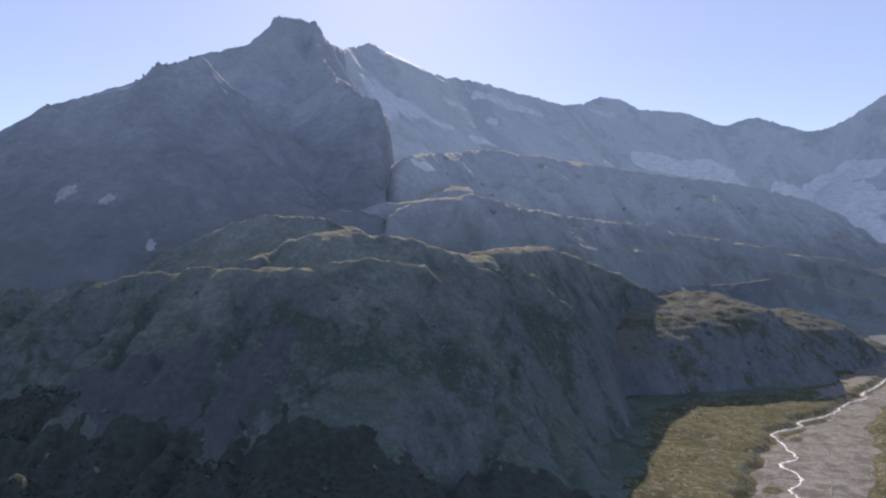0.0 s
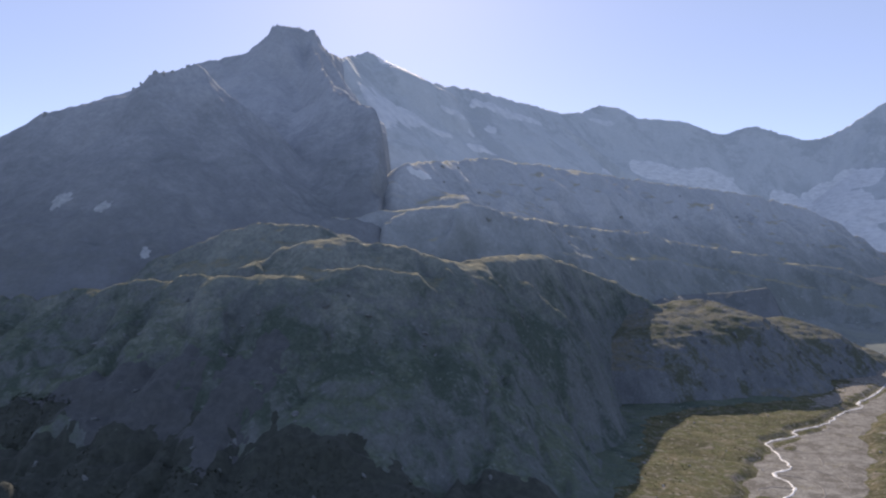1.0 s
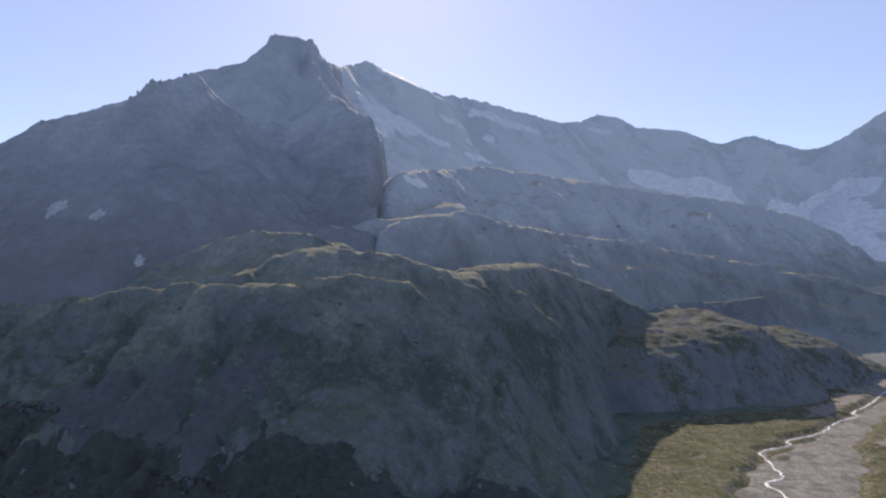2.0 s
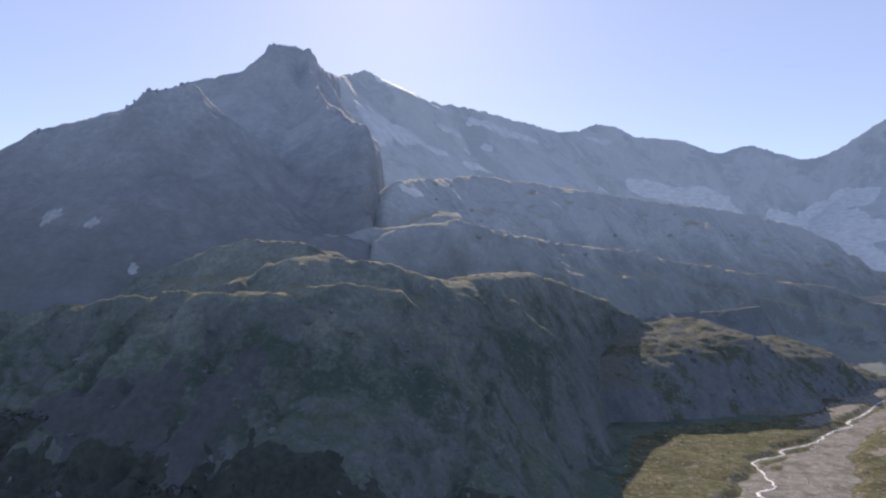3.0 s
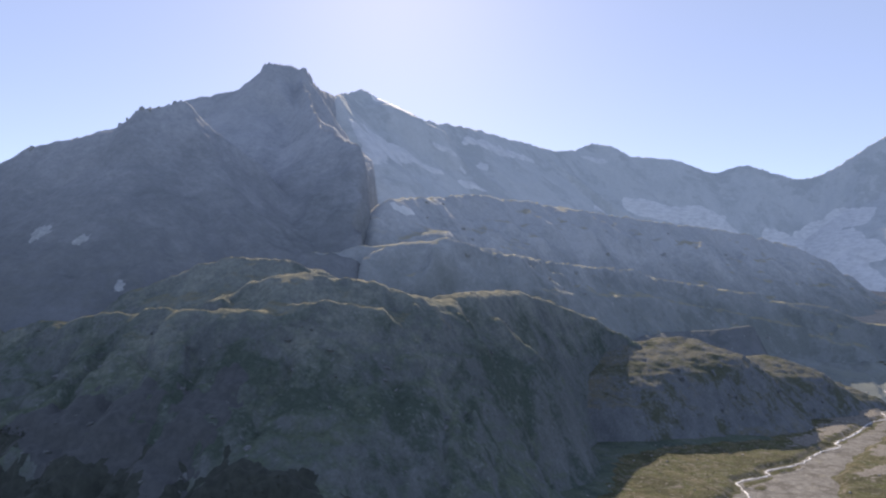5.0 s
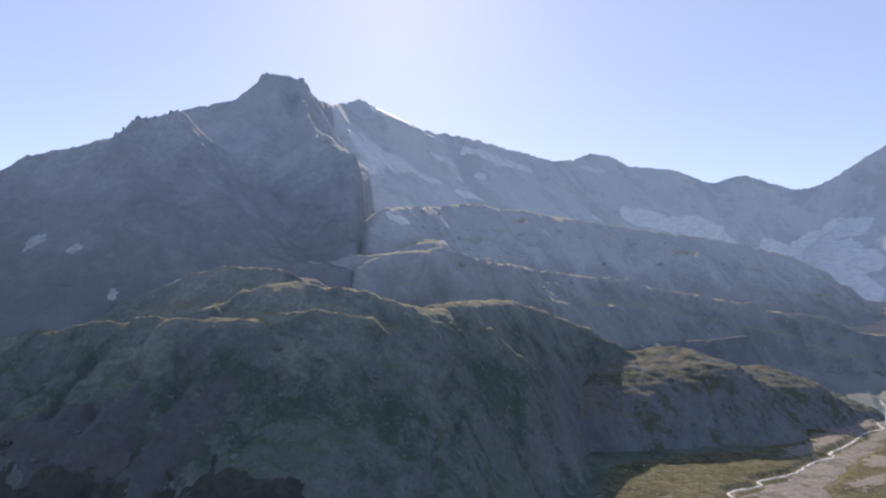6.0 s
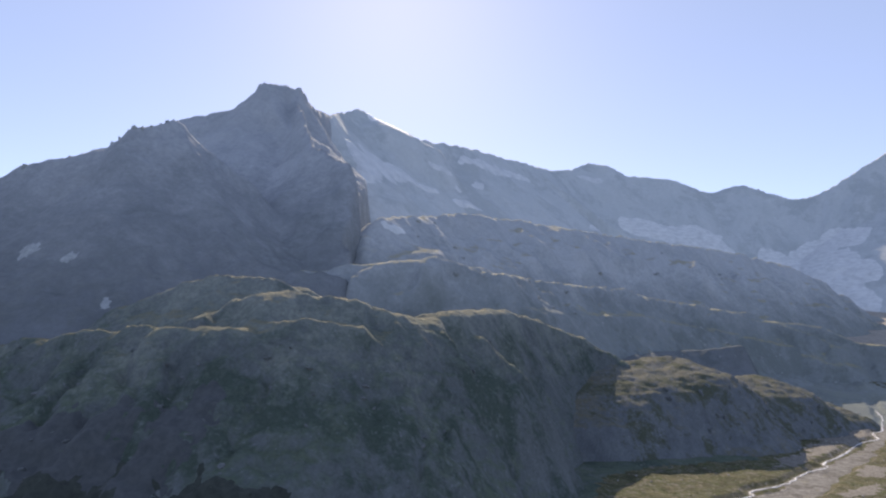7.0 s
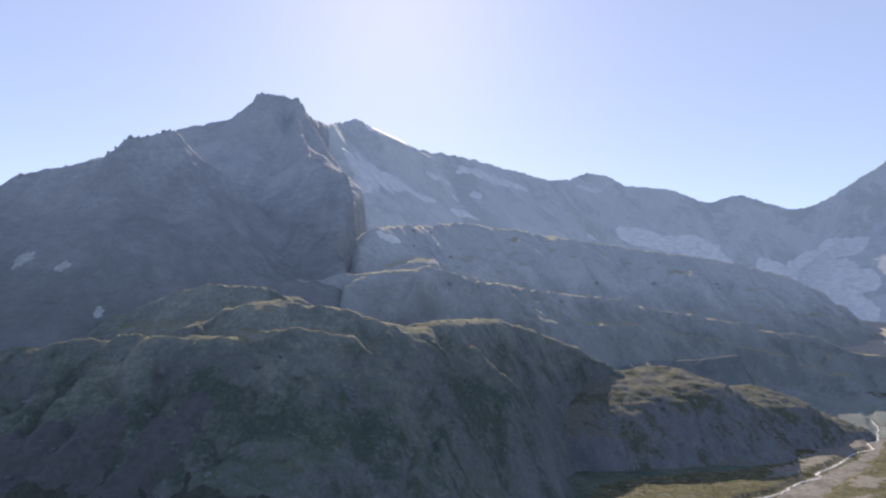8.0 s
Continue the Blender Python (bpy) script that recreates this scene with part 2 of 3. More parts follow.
CREST_MAIN = [(-1500, 1400, 300), (-1060, 1297, 386), (-812, 1246, 447), (-721, 1245, 497), (-677, 1245, 507), (-571, 1240, 534), (-514, 1237, 566),
              (-466, 1300, 603), (-400, 1318, 545), (-330, 1345, 490)]
CREST_PEAK = [(-1100, 1900, 640), (-754, 1871, 745), (-672, 1880, 782), (-604, 1890, 804), (-530, 1905, 826), (-501, 1914, 866), (-475, 1938, 908)]
CREST_SUMMIT = [(-485, 1925, 905), (-470, 1938, 916), (-392, 2038, 936)]
CREST_SADDLE = [(-392, 2038, 936), (-378, 2120, 915), (-370, 2188, 912), (-363, 2437, 971)]
CREST_SPUR = [(-400, 2030, 915), (-318, 1791, 755), (-225, 1509, 612), (-165, 1444, 572), (-138, 1415, 545), (-124, 1392, 505)]
CREST_NEVE = [(-363, 2437, 971), (-357, 2785, 1089), (-316, 2874, 1136), (-254, 2935, 1116), (-74, 3056, 1061), (220, 3485, 1122), (550, 3864, 1141)]
CREST_CORNICE = [(-262, 2926, 1113), (-165, 2992, 1086), (-80, 3048, 1059)]
CREST_FAR = [(550, 3864, 1141), (751, 4184, 1172), (915, 4383, 1225), (1045, 4522, 1306), (1221, 4532, 1275), (1307, 4543, 1221),
             (1604, 4583, 1218), (1879, 4605, 1131), (2132, 4614, 1190), (2290, 4585, 1127), (2419, 4486, 1069)]
CREST_EAST = [(2419, 4486, 1069), (2514, 4435, 1086), (2636, 4404, 1149), (2844, 4362, 1290), (3106, 4309, 1475), (3577, 4226, 1627)]
CREST_MORAINE = [(457, 1400, 152), (560, 1540, 156), (644, 1600, 158), (720, 1605, 163), (765, 1600, 171)]
CREST_MID = [(-75, 1416, 432), (98, 1795, 507), (282, 2045, 530), (564, 2295, 530), (861, 2495, 523), (1154, 2696, 518), (1330, 2800, 506),
             (1552, 2897, 477), (1731, 2958, 407), (1841, 2979, 304), (1942, 2991, 215)]
CREST_SLOPE = [(-420, 1080, 225), (-230, 1110, 290), (-140, 1130, 300), (-100, 1140, 285)]
CREST_TERRACE = [(-110, 1150, 290), (-50, 1155, 312), (20, 1170, 322), (45, 1188, 327), (151, 1248, 310), (289, 1479, 306), (525, 1779, 309), (700, 1914, 285), (838, 1959, 267),
                 (1008, 1975, 232), (1151, 1941, 183), (1234, 1902, 133), (1330, 1850, 80)]
CREST_APRON = [(880, 1810, 60), (960, 1800, 85), (1060, 1805, 70), (1150, 1780, 78), (1240, 1750, 50), (1350, 1720, 25)]
BED = [(270, 420, 60), (300, 540, 60), (330, 620, 46), (390, 715, 56), (455, 800, 46), (510, 880, 28), (582, 960, 26), (665, 1048, 20), (762, 1148, 17),
       (890, 1302, 12), (1000, 1450, 9), (1080, 1600, 8), (1150, 1760, 8)]
STREAM = [(300, 400), (290, 500), (314, 582), (317, 613), (323, 634), (347, 664), (353, 713), (379, 735), (389, 784), (406, 841), (457, 872), (466, 899), (533, 942),
          (600, 1016), (655, 1058), (666, 1089), (720, 1142), (792, 1223), (850, 1290), (905, 1330), (940, 1400), (985, 1440), (1010, 1480),
          (1050, 1540), (1075, 1600)]


def warp(x, y, size, metres, seed):
    return x + metres * rough(x, y, size, seed, 4), y + metres * rough(x, y, size, seed + 50, 4)


def bed_distance(x, y):
    """Distance outside the gravel bed's edge."""
    best = np.full(np.shape(x), 1e4)
    for (ax, ay, aw), (bx, by, bw) in zip(BED, BED[1:]):
        k = np.clip(((x - ax) * (bx - ax) + (y - ay) * (by - ay)) / ((bx - ax) ** 2 + (by - ay) ** 2), 0, 1)
        best = np.minimum(best, np.hypot(x - ax - k * (bx - ax), y - ay - k * (by - ay)) - aw - k * (bw - aw))
    best = best + 13 * rough(x, y, 60, 900, 4)
    for (ax, ay), (bx, by) in zip(STREAM, STREAM[1:]):
        k = np.clip(((x - ax) * (bx - ax) + (y - ay) * (by - ay)) / ((bx - ax) ** 2 + (by - ay) ** 2), 0, 1)
        best = np.minimum(best, np.hypot(x - ax - k * (bx - ax), y - ay - k * (by - ay)) - 5)
    return best


def height_valley(x, y):
    rise = np.maximum(y - 1450, 0) * 0.15
    d = bed_distance(x, y)
    bank = smooth(d, -10, 60)
    z = 2.5 * rough(x, y, 120, 300, 5) * bank + rise + 5 * smooth(d, 0, 11) + 6 * smooth(d, 20, 160)
    return z


def height_bluff(x, y):
    wx, wy = warp(x, y, 90, 9, 10)
    low = ridge(wx, wy, CREST_BLUFF, [(9, 0.3), (18, 0.5), (55, 1.0), (120, 0.6), (170, 0.8), (900, 0.58)], [(10, 0.1), (900, 0.9)], 24, 50, 20, 6, 16, 90, 20, [(-318, 24), (-215, 14), (-152, 28)])
    rim = ridge(wx, wy, CREST_RIM, [(3, 0.25), (7, 0.5), (60, 1.1), (110, 0.7), (900, 1.1)], [(10, 0.1), (900, 1.0)], 14, 45, 25, 4, brow=9)
    brow = [(6, 0.25), (14, 0.5), (26, 0.8)]
    ledge = ridge(wx, wy, CREST_LEDGE, [(20, 0.36), (32, 0.52), (44, 0.8), (70, 1.1), (900, 1.8)], [(20, 0.1), (900, 1.6)], 8, 45, 28, 10, brow=30)
    high = ridge(x, y, CREST_KNOLL, [(10, 0.34), (17, 0.55), (130, 2.0), (900, 1.5)], [(15, 0.1), (900, 0.8)])
    bench = ridge(wx, wy, CREST_BENCH, brow + [(900, 0.9)], [(30, 0.15), (900, 0.8)], 6, 60, 35, 10, brow=26)
    z = merge(merge(low, rim, 8), merge(merge(high, bench, 8), ledge, 4), 26)
    z = z + 2.5 * rough(x, y, 24, 95, 3, 0.6) * smooth(z, 165, 185)
    knob = 34 * np.exp(-((x + 283) / 17) ** 2 - ((y - 450) / 16) ** 2)
    deep = smooth(208 - z, 0, 40)
    rock = smooth(rough(x, y, 110, 90, 4), -0.15, 0.2) * deep
    z = z + rock * 0.55 * (steps(z + 16 * rough(x, y, 75, 44, 4), 17) - z - 16 * rough(x, y, 75, 44, 4))
    broken = (9 * (crags(x, y, 42, 48, 4) - 0.5) + 4 * (crags(x, y, 15, 52, 3) - 0.5)) * deep
    gully = -13 * smooth(crags(x + 12 * rough(x, y, 60, 56, 2), y * 0.3, 95, 57, 3), 0.62, 0.9) * deep
    calm = 1 - 0.55 * smooth(x, 60, 130)
    return z + 4 * calm * rough(x, y, 46, 40, 6, 0.58) + (broken + gully) * (0.5 + 0.5 * calm) + knob


def height_shelf(x, y):
    wx, wy = warp(x, y, 80, 10, 60)
    back = [(60, 0.1), (200, 0.4), (900, 0.6)]
    wide = ridge(wx, wy, CREST_SHELF, [(105, 0.29), (138, 0.42), (155, 0.8), (205, 1.5), (240, 0.6), (900, 0.9)], back, 4, 50, 70, 6)
    narrow = ridge(wx, wy, CREST_SHELF, [(60, 0.3), (98, 0.42), (120, 0.8), (165, 1.4), (200, 0.6), (900, 0.9)], back, 4, 50, 70, 6)
    z = wide + smooth(x, 540, 740) * (narrow - wide)
    z = np.where(z > 60, 0.8 * z + 0.2 * steps(z + 9 * rough(x, y, 70, 75, 3), 11), z)
    return z + 3 * rough(x, y, 26, 80, 5, 0.65) + 4 * (crags(x, y, 22, 85, 4) - 0.5) * smooth(75 - z, 0, 20)


def height_main(x, y):
    wx, wy = warp(x, y, 160, 16, 110)
    a = ridge(wx, wy, CREST_MAIN, [(90, 1.3), (260, 0.85), (2000, 0.7)], [(2000, 1.0)], 30, 90, 120)
    b = ridge(wx, wy, CREST_SPUR, [(60, 1.4), (250, 0.9), (2000, 1.2)], [(2000, 4.0)], 18, 70, 130)
    a = np.maximum(a, ridge(wx, wy, CREST_PEAK, [(120, 1.1), (2000, 0.72)], [(2000, 1.0)], 26, 100, 125))
    c = ridge(wx, wy, CREST_SUMMIT, [(300, 1.5), (2000, 0.9)], [(2000, 4.0)], 5, 60, 135)
    c = np.maximum(c, ridge(wx, wy, CREST_SADDLE, [(12, 0.3), (2000, 4.0)], [(12, 0.3), (2000, 4.0)]))
    a = np.maximum(a, ridge(wx, wy, CREST_SLOPE, [(900, 1.1)], [(900, 1.0)], 12, 80, 175))
    cliff = np.clip(wx + 0.078 * wy + 14 + 26 * rough(x, y, 70, 150, 3), 0, 400) * 7 * smooth(wy, 1050, 1250)
    return np.maximum(np.maximum(a, b), c) - cliff + 7 * rough(x, y, 50, 140, 5, 0.55)


def height_terrace(x, y):
    wx, wy = warp(x, y, 120, 18, 160)
    z = ridge(wx, wy, CREST_TERRACE, [(8, 0.2), (16, 0.45), (24, 0.8), (60, 1.5), (85, 0.35), (110, 1.5), (900, 1.2)], [(150, 0.1), (900, 0.5)], 7, 80, 170, 14, 14, 110, 24)
    apron = ridge(wx, wy, CREST_APRON, [(900, 0.5)], [(900, 0.25)], 14, 60, 177, 20)
    z = z - 3 * np.maximum(np.interp(x, [0, 200, 400, 500], [1110, 1215, 1300, 1000]) - y, 0)
    return np.maximum(z, apron) + 6 * rough(x, y, 60, 180, 5, 0.55)


def height_mid(x, y):
    wx, wy = warp(x, y, 220, 24, 210)
    front = [(5, 0.8), (70, 1.0), (95, 0.62), (180, 1.0), (1500, 0.95)]
    z = ridge(wx, wy, CREST_MID, front, [(1500, 0.55)], 10, 120, 220, 5, 60, 190)
    return z + 2 * rough(x, y, 30, 240, 3) + 8 * rough(x, y, 80, 230, 5, 0.55)


def height_moraine(x, y):
    wx, wy = warp(x, y, 120, 8, 410)
    z = ridge(wx, wy, CREST_MORAINE, [(5, 0.2), (900, 0.66)], [(900, 0.6)], 3, 60, 420, 5)
    z = z - 1.1 * np.maximum(x - 0.482 * y + 2 + 16 * rough(x, y, 60, 440, 3), 0)
    return z + 1.6 * rough(x, y, 50, 430, 5, 0.5)


def height_neve(x, y):
    wx, wy = warp(x, y, 300, 22, 260)
    z = ridge(wx, wy, CREST_NEVE, [(130, 1.15), (420, 0.95), (3000, 0.86)], [(3000, 0.7)], 10, 160, 270)
    z = z + 11 * rough(x, y, 90, 280, 5, 0.55)
    return np.maximum(z, ridge(wx, wy, CREST_CORNICE, [(140, 0.52), (900, 1.6)], [(900, 0.9)]) + 2 * rough(x, y, 60, 285, 3))


def height_far(x, y):
    wx, wy = warp(x, y, 350, 22, 310)
    return ridge(wx, wy, CREST_FAR, [(500, 1.15), (3000, 0.62)], [(3000, 0.7)], 28, 190, 320) + 11 * rough(x, y, 100, 330, 5, 0.55)


def height_east(x, y):
    wx, wy = warp(x, y, 350, 22, 360)
    return ridge(wx, wy, CREST_EAST, [(420, 1.3), (3000, 0.68)], [(3000, 0.7)], 16, 190, 370) + 11 * rough(x, y, 100, 380, 5, 0.55)


# each landform: its height, the stretch of the plan that it covers (x, x, y, y), and its grain in metres
LANDS = {"bluff": (height_bluff, -950, 620, 300, 1420, 3.0), "shelf": (height_shelf, 240, 1150, 950, 1760, 4.0),
         "main": (height_main, -1700, 500, 560, 3000, 5.5), "terrace": (height_terrace, -620, 1600, 700, 2400, 5.0),
         "moraine": (height_moraine, 330, 1150, 1000, 1850, 5.0), "mid": (height_mid, -400, 2500, 700, 3900, 8.0), "neve": (height_neve, -900, 2000, 1500, 4700, 12.0),
         "far": (height_far, -200, 3200, 2500, 4960, 14.0), "east": (height_east, 1300, 3900, 2300, 4960, 14.0),
         "valley": (height_valley, -9000, 9000, -9000, 9000, 4.0)}


def top(x, y, leave=()):
    """The height of the uppermost landform."""
    best = np.full(np.shape(x), -1e4)
    for key, (height, x0, x1, y0, y1, step) in LANDS.items():
        if key not in leave:
            inside = (x > x0) & (x < x1) & (y > y0) & (y < y1)
            best[inside] = np.maximum(best[inside], height(x[inside], y[inside]))
    return best


def mesh_from(name, verts, quads, mat, smooth_faces=True):
    me = bpy.data.meshes.new(name)
    me.vertices.add(len(verts))
    me.vertices.foreach_set("co", np.asarray(verts, np.float32).ravel())
    n = len(quads)
    me.loops.add(n * 4)
    me.loops.foreach_set("vertex_index", np.asarray(quads, np.int32).ravel())
    me.polygons.add(n)
    me.polygons.foreach_set("loop_start", np.arange(0, n * 4, 4, dtype=np.int32))
    me.polygons.foreach_set("use_smooth", np.full(n, smooth_faces))
    me.update(calc_edges=True)
    me.validate()
    me.materials.append(mat)
    return me


def sheet(name, xs, ys, height, keep, mat):
    """A grid of ground over xs and ys, of which the quads that keep() asks for stay."""
    gx, gy = np.meshgrid(xs, ys)
    gz = height(gx, gy)
    ok = keep(gx, gy, gz)
    w = len(xs)
    i = np.arange(len(xs) * len(ys)).reshape(gx.shape)
    q = np.stack([i[:-1, :-1], i[:-1, 1:], i[1:, 1:], i[1:, :-1]], -1)
    live = (ok[:-1, :-1] | ok[:-1, 1:] | ok[1:, 1:] | ok[1:, :-1]).ravel()
    q = q.reshape(-1, 4)[live]
    used, flat = np.unique(q, return_inverse=True)
    verts = np.stack([gx.ravel(), gy.ravel(), gz.ravel()], -1)[used]
    return mesh_from(name, verts, flat.reshape(-1, 4), mat)


def landform(key, name, mat, label, category):
    height, x0, x1, y0, y1, step = LANDS[key]
    xs, ys = np.arange(x0, x1 + step, step), np.arange(y0, y1 + step, step)
    me = sheet(name, xs, ys, height, lambda x, y, z: z > top(x, y, (key,)) - 14, mat)
    return tagged(new(name, me), label, category)


bluff = landform("bluff", "rocky_bluff", bluff_ground, "dark grassy rock bluff with sunlit ledges above the valley", "bluff")
shelf = landform("shelf", "rock_shelf", shelf_ground, "low grassy rock shelf with a shaded cliff beside the stream", "rock shelf")
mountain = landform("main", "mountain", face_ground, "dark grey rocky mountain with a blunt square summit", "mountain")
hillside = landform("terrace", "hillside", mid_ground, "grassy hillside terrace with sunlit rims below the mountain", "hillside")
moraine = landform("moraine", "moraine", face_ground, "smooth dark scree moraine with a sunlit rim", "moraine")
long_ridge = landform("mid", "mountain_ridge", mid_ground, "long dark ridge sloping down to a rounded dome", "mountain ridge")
landform("neve", "snowy_mountain", far_ground, "hazy grey mountain with shade-dulled snowfields on its flank", "mountain")
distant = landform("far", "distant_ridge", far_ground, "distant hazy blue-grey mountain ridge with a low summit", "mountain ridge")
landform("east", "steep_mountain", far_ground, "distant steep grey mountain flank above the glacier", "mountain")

# the valley floor: fine near the stream, coarse out to the horizon
near_x = np.arange(-300, 1400, 4.0)
near_y = np.arange(380, 2000, 4.0)
far_steps = np.geomspace(30, 4200, 16)
vx = np.concatenate([near_x[0] - far_steps[::-1], near_x, np.arange(1412, 2700, 14.0), 2700 + far_steps])
vy = np.concatenate([near_y[0] - far_steps[::-1], near_y, np.arange(2012, 3800, 14.0), 3800 + np.geomspace(30, 1150, 6)])
ground = new("ground", sheet("ground", vx, vy, height_valley, lambda x, y, z: z > -1e9, valley_ground))
tagged(ground, "flat valley meadow of yellow-green grass and stones", "ground", kind="structure")


# ---- snow, ice and scree lying on the slopes ----
def drape(name, key, mat, blobs, thick, seed, parent=None, label="", category="", fray=0.0, grain=0.0, strokes=()):
    """A sheet that lies on a landform, within a union of rough ellipses (x, y, half length, half width, degrees)
    and of strokes, each a line of (x, y, half width)."""
    height, x0, x1, y0, y1, step = LANDS[key]
    step = grain or step
    marks = [(b[0], b[1], max(b[2], b[3])) for b in blobs] + [p for line in strokes for p in line]
    reach = max(m[2] for m in marks) * 1.4
    lx, hx = min(m[0] for m in marks) - reach, max(m[0] for m in marks) + reach
    ly, hy = min(m[1] for m in marks) - reach, max(m[1] for m in marks) + reach
    xs, ys = np.arange(x0, x1 + step, step), np.arange(y0, y1 + step, step)
    xs, ys = xs[(xs > lx) & (xs < hx)], ys[(ys > ly) & (ys < hy)]

    def edge(x, y):
        best = np.full(np.shape(x), 9.0)
        for cx, cy, a, b, turn in blobs:
            c, s = math.cos(radians(turn)), math.sin(radians(turn))
            u, v = (x - cx) * c + (y - cy) * s, (y - cy) * c - (x - cx) * s
            best = np.minimum(best, np.hypot(u / a, v / b))
        for line in strokes:
            for (ax, ay, aw), (bx, by, bw) in zip(line, line[1:]):
                k = np.clip(((x - ax) * (bx - ax) + (y - ay) * (by - ay)) / ((bx - ax) ** 2 + (by - ay) ** 2), 0, 1)
                best = np.minimum(best, np.hypot(x - ax - k * (bx - ax), y - ay - k * (by - ay)) / (aw + k * (bw - aw)))
        return best - 1 + 0.4 * rough(x, y, reach * 0.45, seed, 4, 0.5) + fray * rough(x, y, 16, seed + 9, 3, 0.7)

    def lifted(x, y):
        return height(x, y) + np.clip(-edge(x, y) * thick * 2.5, -thick, thick)

    me = sheet(name, xs, ys, lifted, lambda x, y, z: edge(x, y) < 0.25, mat)
    ob = new(name, me)
    ob.parent = parent
    return tagged(ob, label, category)


# all snow here but the sunlit cornice is coloured duller for shade
old = "blue-grey snowfield dulled in colour for mountain shade"
drape("snowfield", "neve", shade_dulled_snow, [], 5, 501, fray=0.2, grain=6.0, label=old + " below a summit", category="snowfield",
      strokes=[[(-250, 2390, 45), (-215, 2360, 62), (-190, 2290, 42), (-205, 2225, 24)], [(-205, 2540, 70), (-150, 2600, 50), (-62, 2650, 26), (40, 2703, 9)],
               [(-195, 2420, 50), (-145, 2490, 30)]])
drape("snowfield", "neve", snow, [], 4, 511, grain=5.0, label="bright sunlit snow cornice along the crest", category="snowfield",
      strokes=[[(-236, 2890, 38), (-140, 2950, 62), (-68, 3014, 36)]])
drape("snowfield", "neve", shade_dulled_snow, [], 5, 521, fray=0.15, grain=6.0, label="long thin strip of shade-dulled snow under the crest", category="snowfield",
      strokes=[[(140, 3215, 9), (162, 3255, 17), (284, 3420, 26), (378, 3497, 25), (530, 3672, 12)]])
drape("snowfield", "neve", shade_dulled_snow, [], 5, 523, fray=0.15, grain=6.0, label="narrow strip of shade-dulled snow under the crest", category="snowfield",
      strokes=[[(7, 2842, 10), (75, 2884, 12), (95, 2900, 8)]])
drape("snowfield", "neve", shade_dulled_snow, [], 3, 531, fray=0.2, grain=6.0, label=old, category="snowfield", strokes=[[(205, 3080, 12), (232, 3125, 18), (250, 3160, 9)]])
drape("snowfield", "neve", shade_dulled_snow, [], 3, 533, fray=0.2, grain=6.0, label=old, category="snowfield", strokes=[[(118, 2768, 16), (180, 2817, 13), (222, 2826, 7)]])
drape("snowfield", "neve", shade_dulled_snow, [(128, 2867, 18, 12, 40)], 3, 535, fray=0.2, grain=5.0, label=old, category="snowfield")
drape("snowfield", "neve", shade_dulled_snow, [(890, 3660, 80, 15, 60)], 4, 541, grain=6.0, label="small bright snow patch above the dark ridge", category="snowfield")
drape("snowfield", "far", shade_dulled_snow, [(1028, 4376, 85, 20, 15)], 5, 551, grain=6.0, label="small snow patch below a distant summit", category="snowfield")
drape("glacier", "far", ice, [(1330, 4155, 200, 60, 6), (1600, 4210, 200, 65, 8), (1760, 4180, 120, 50, 0)], 9, 561,
      label="pale grey hanging glacier in a shaded cirque", category="glacier")
tongue = drape("glacier", "east", ice, [(2490, 4060, 110, 150, 0), (2330, 4080, 160, 130, 0), (2300, 3850, 130, 200, -10), (2330, 3650, 90, 150, 0),
                                        (2200, 3480, 80, 170, -10), (2150, 4160, 160, 50, 0), (2190, 3720, 110, 260, 0)], 9, 571,
      label="broad pale glacier tongue below the steep mountain", category="glacier")
drape("icefield", "far", ice, [(2110, 4130, 130, 55, -20), (2220, 4090, 110, 75, 0), (2310, 4170, 110, 60, 10)], 9, 574, tongue, "pale upper icefield")
drape("snowfield", "main", dimmed_snow, [(-557, 1004, 15, 12, 0)], 2.5, 581, fray=0.5, grain=1.75, label="small patch of haze-dimmed snow on the rock face", category="snowfield")
drape("snowfield", "main", dimmed_snow, [(-487, 986, 11, 8, 0)], 2.5, 582, fray=0.5, grain=1.75, label="small patch of haze-dimmed snow on the rock face", category="snowfield")
drape("snowfield", "main", dimmed_snow, [(-387, 903, 5, 10, 20)], 0.8, 583, fray=0.6, grain=1.75, label="small patch of haze-dimmed snow above the bluff", category="snowfield")
drape("snowfield", "mid", shade_dulled_snow, [(-42, 1430, 30, 8, 40)], 2.5, 584, grain=3.0, label="thin shade-dulled snow patch below the buttress", category="snowfield")
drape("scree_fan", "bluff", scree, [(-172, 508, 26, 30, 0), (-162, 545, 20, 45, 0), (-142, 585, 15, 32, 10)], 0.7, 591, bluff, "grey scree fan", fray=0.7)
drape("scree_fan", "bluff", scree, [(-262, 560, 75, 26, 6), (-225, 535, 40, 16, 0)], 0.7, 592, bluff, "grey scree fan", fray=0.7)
drape("heath", "bluff", heath, [(-280, 488, 150, 42, 0), (-190, 455, 140, 38, 0), (-60, 480, 150, 40, 0), (60, 510, 90, 34, 30)], 1.4, 594, bluff, "dark shrub heath", fray=0.4)
drape("heath", "bluff", heath, [(-345, 550, 60, 17, 0)], 1.4, 596, bluff, "dark shrub heath", fray=0.2)
# dark sheet over the meadow, cut to the bluff's shadow for its tone
drape("shadow_apron", "valley", bluff_ground, [], 0.6, 599, label="dark sheet along the bluff foot, laid where its shadow falls", category="heath", fray=0.4, grain=3.0,
      strokes=[[(40, 540, 60), (150, 690, 48), (205, 850, 45), (245, 940, 42), (330, 1020, 40), (450, 1062, 28), (550, 1090, 16)]])
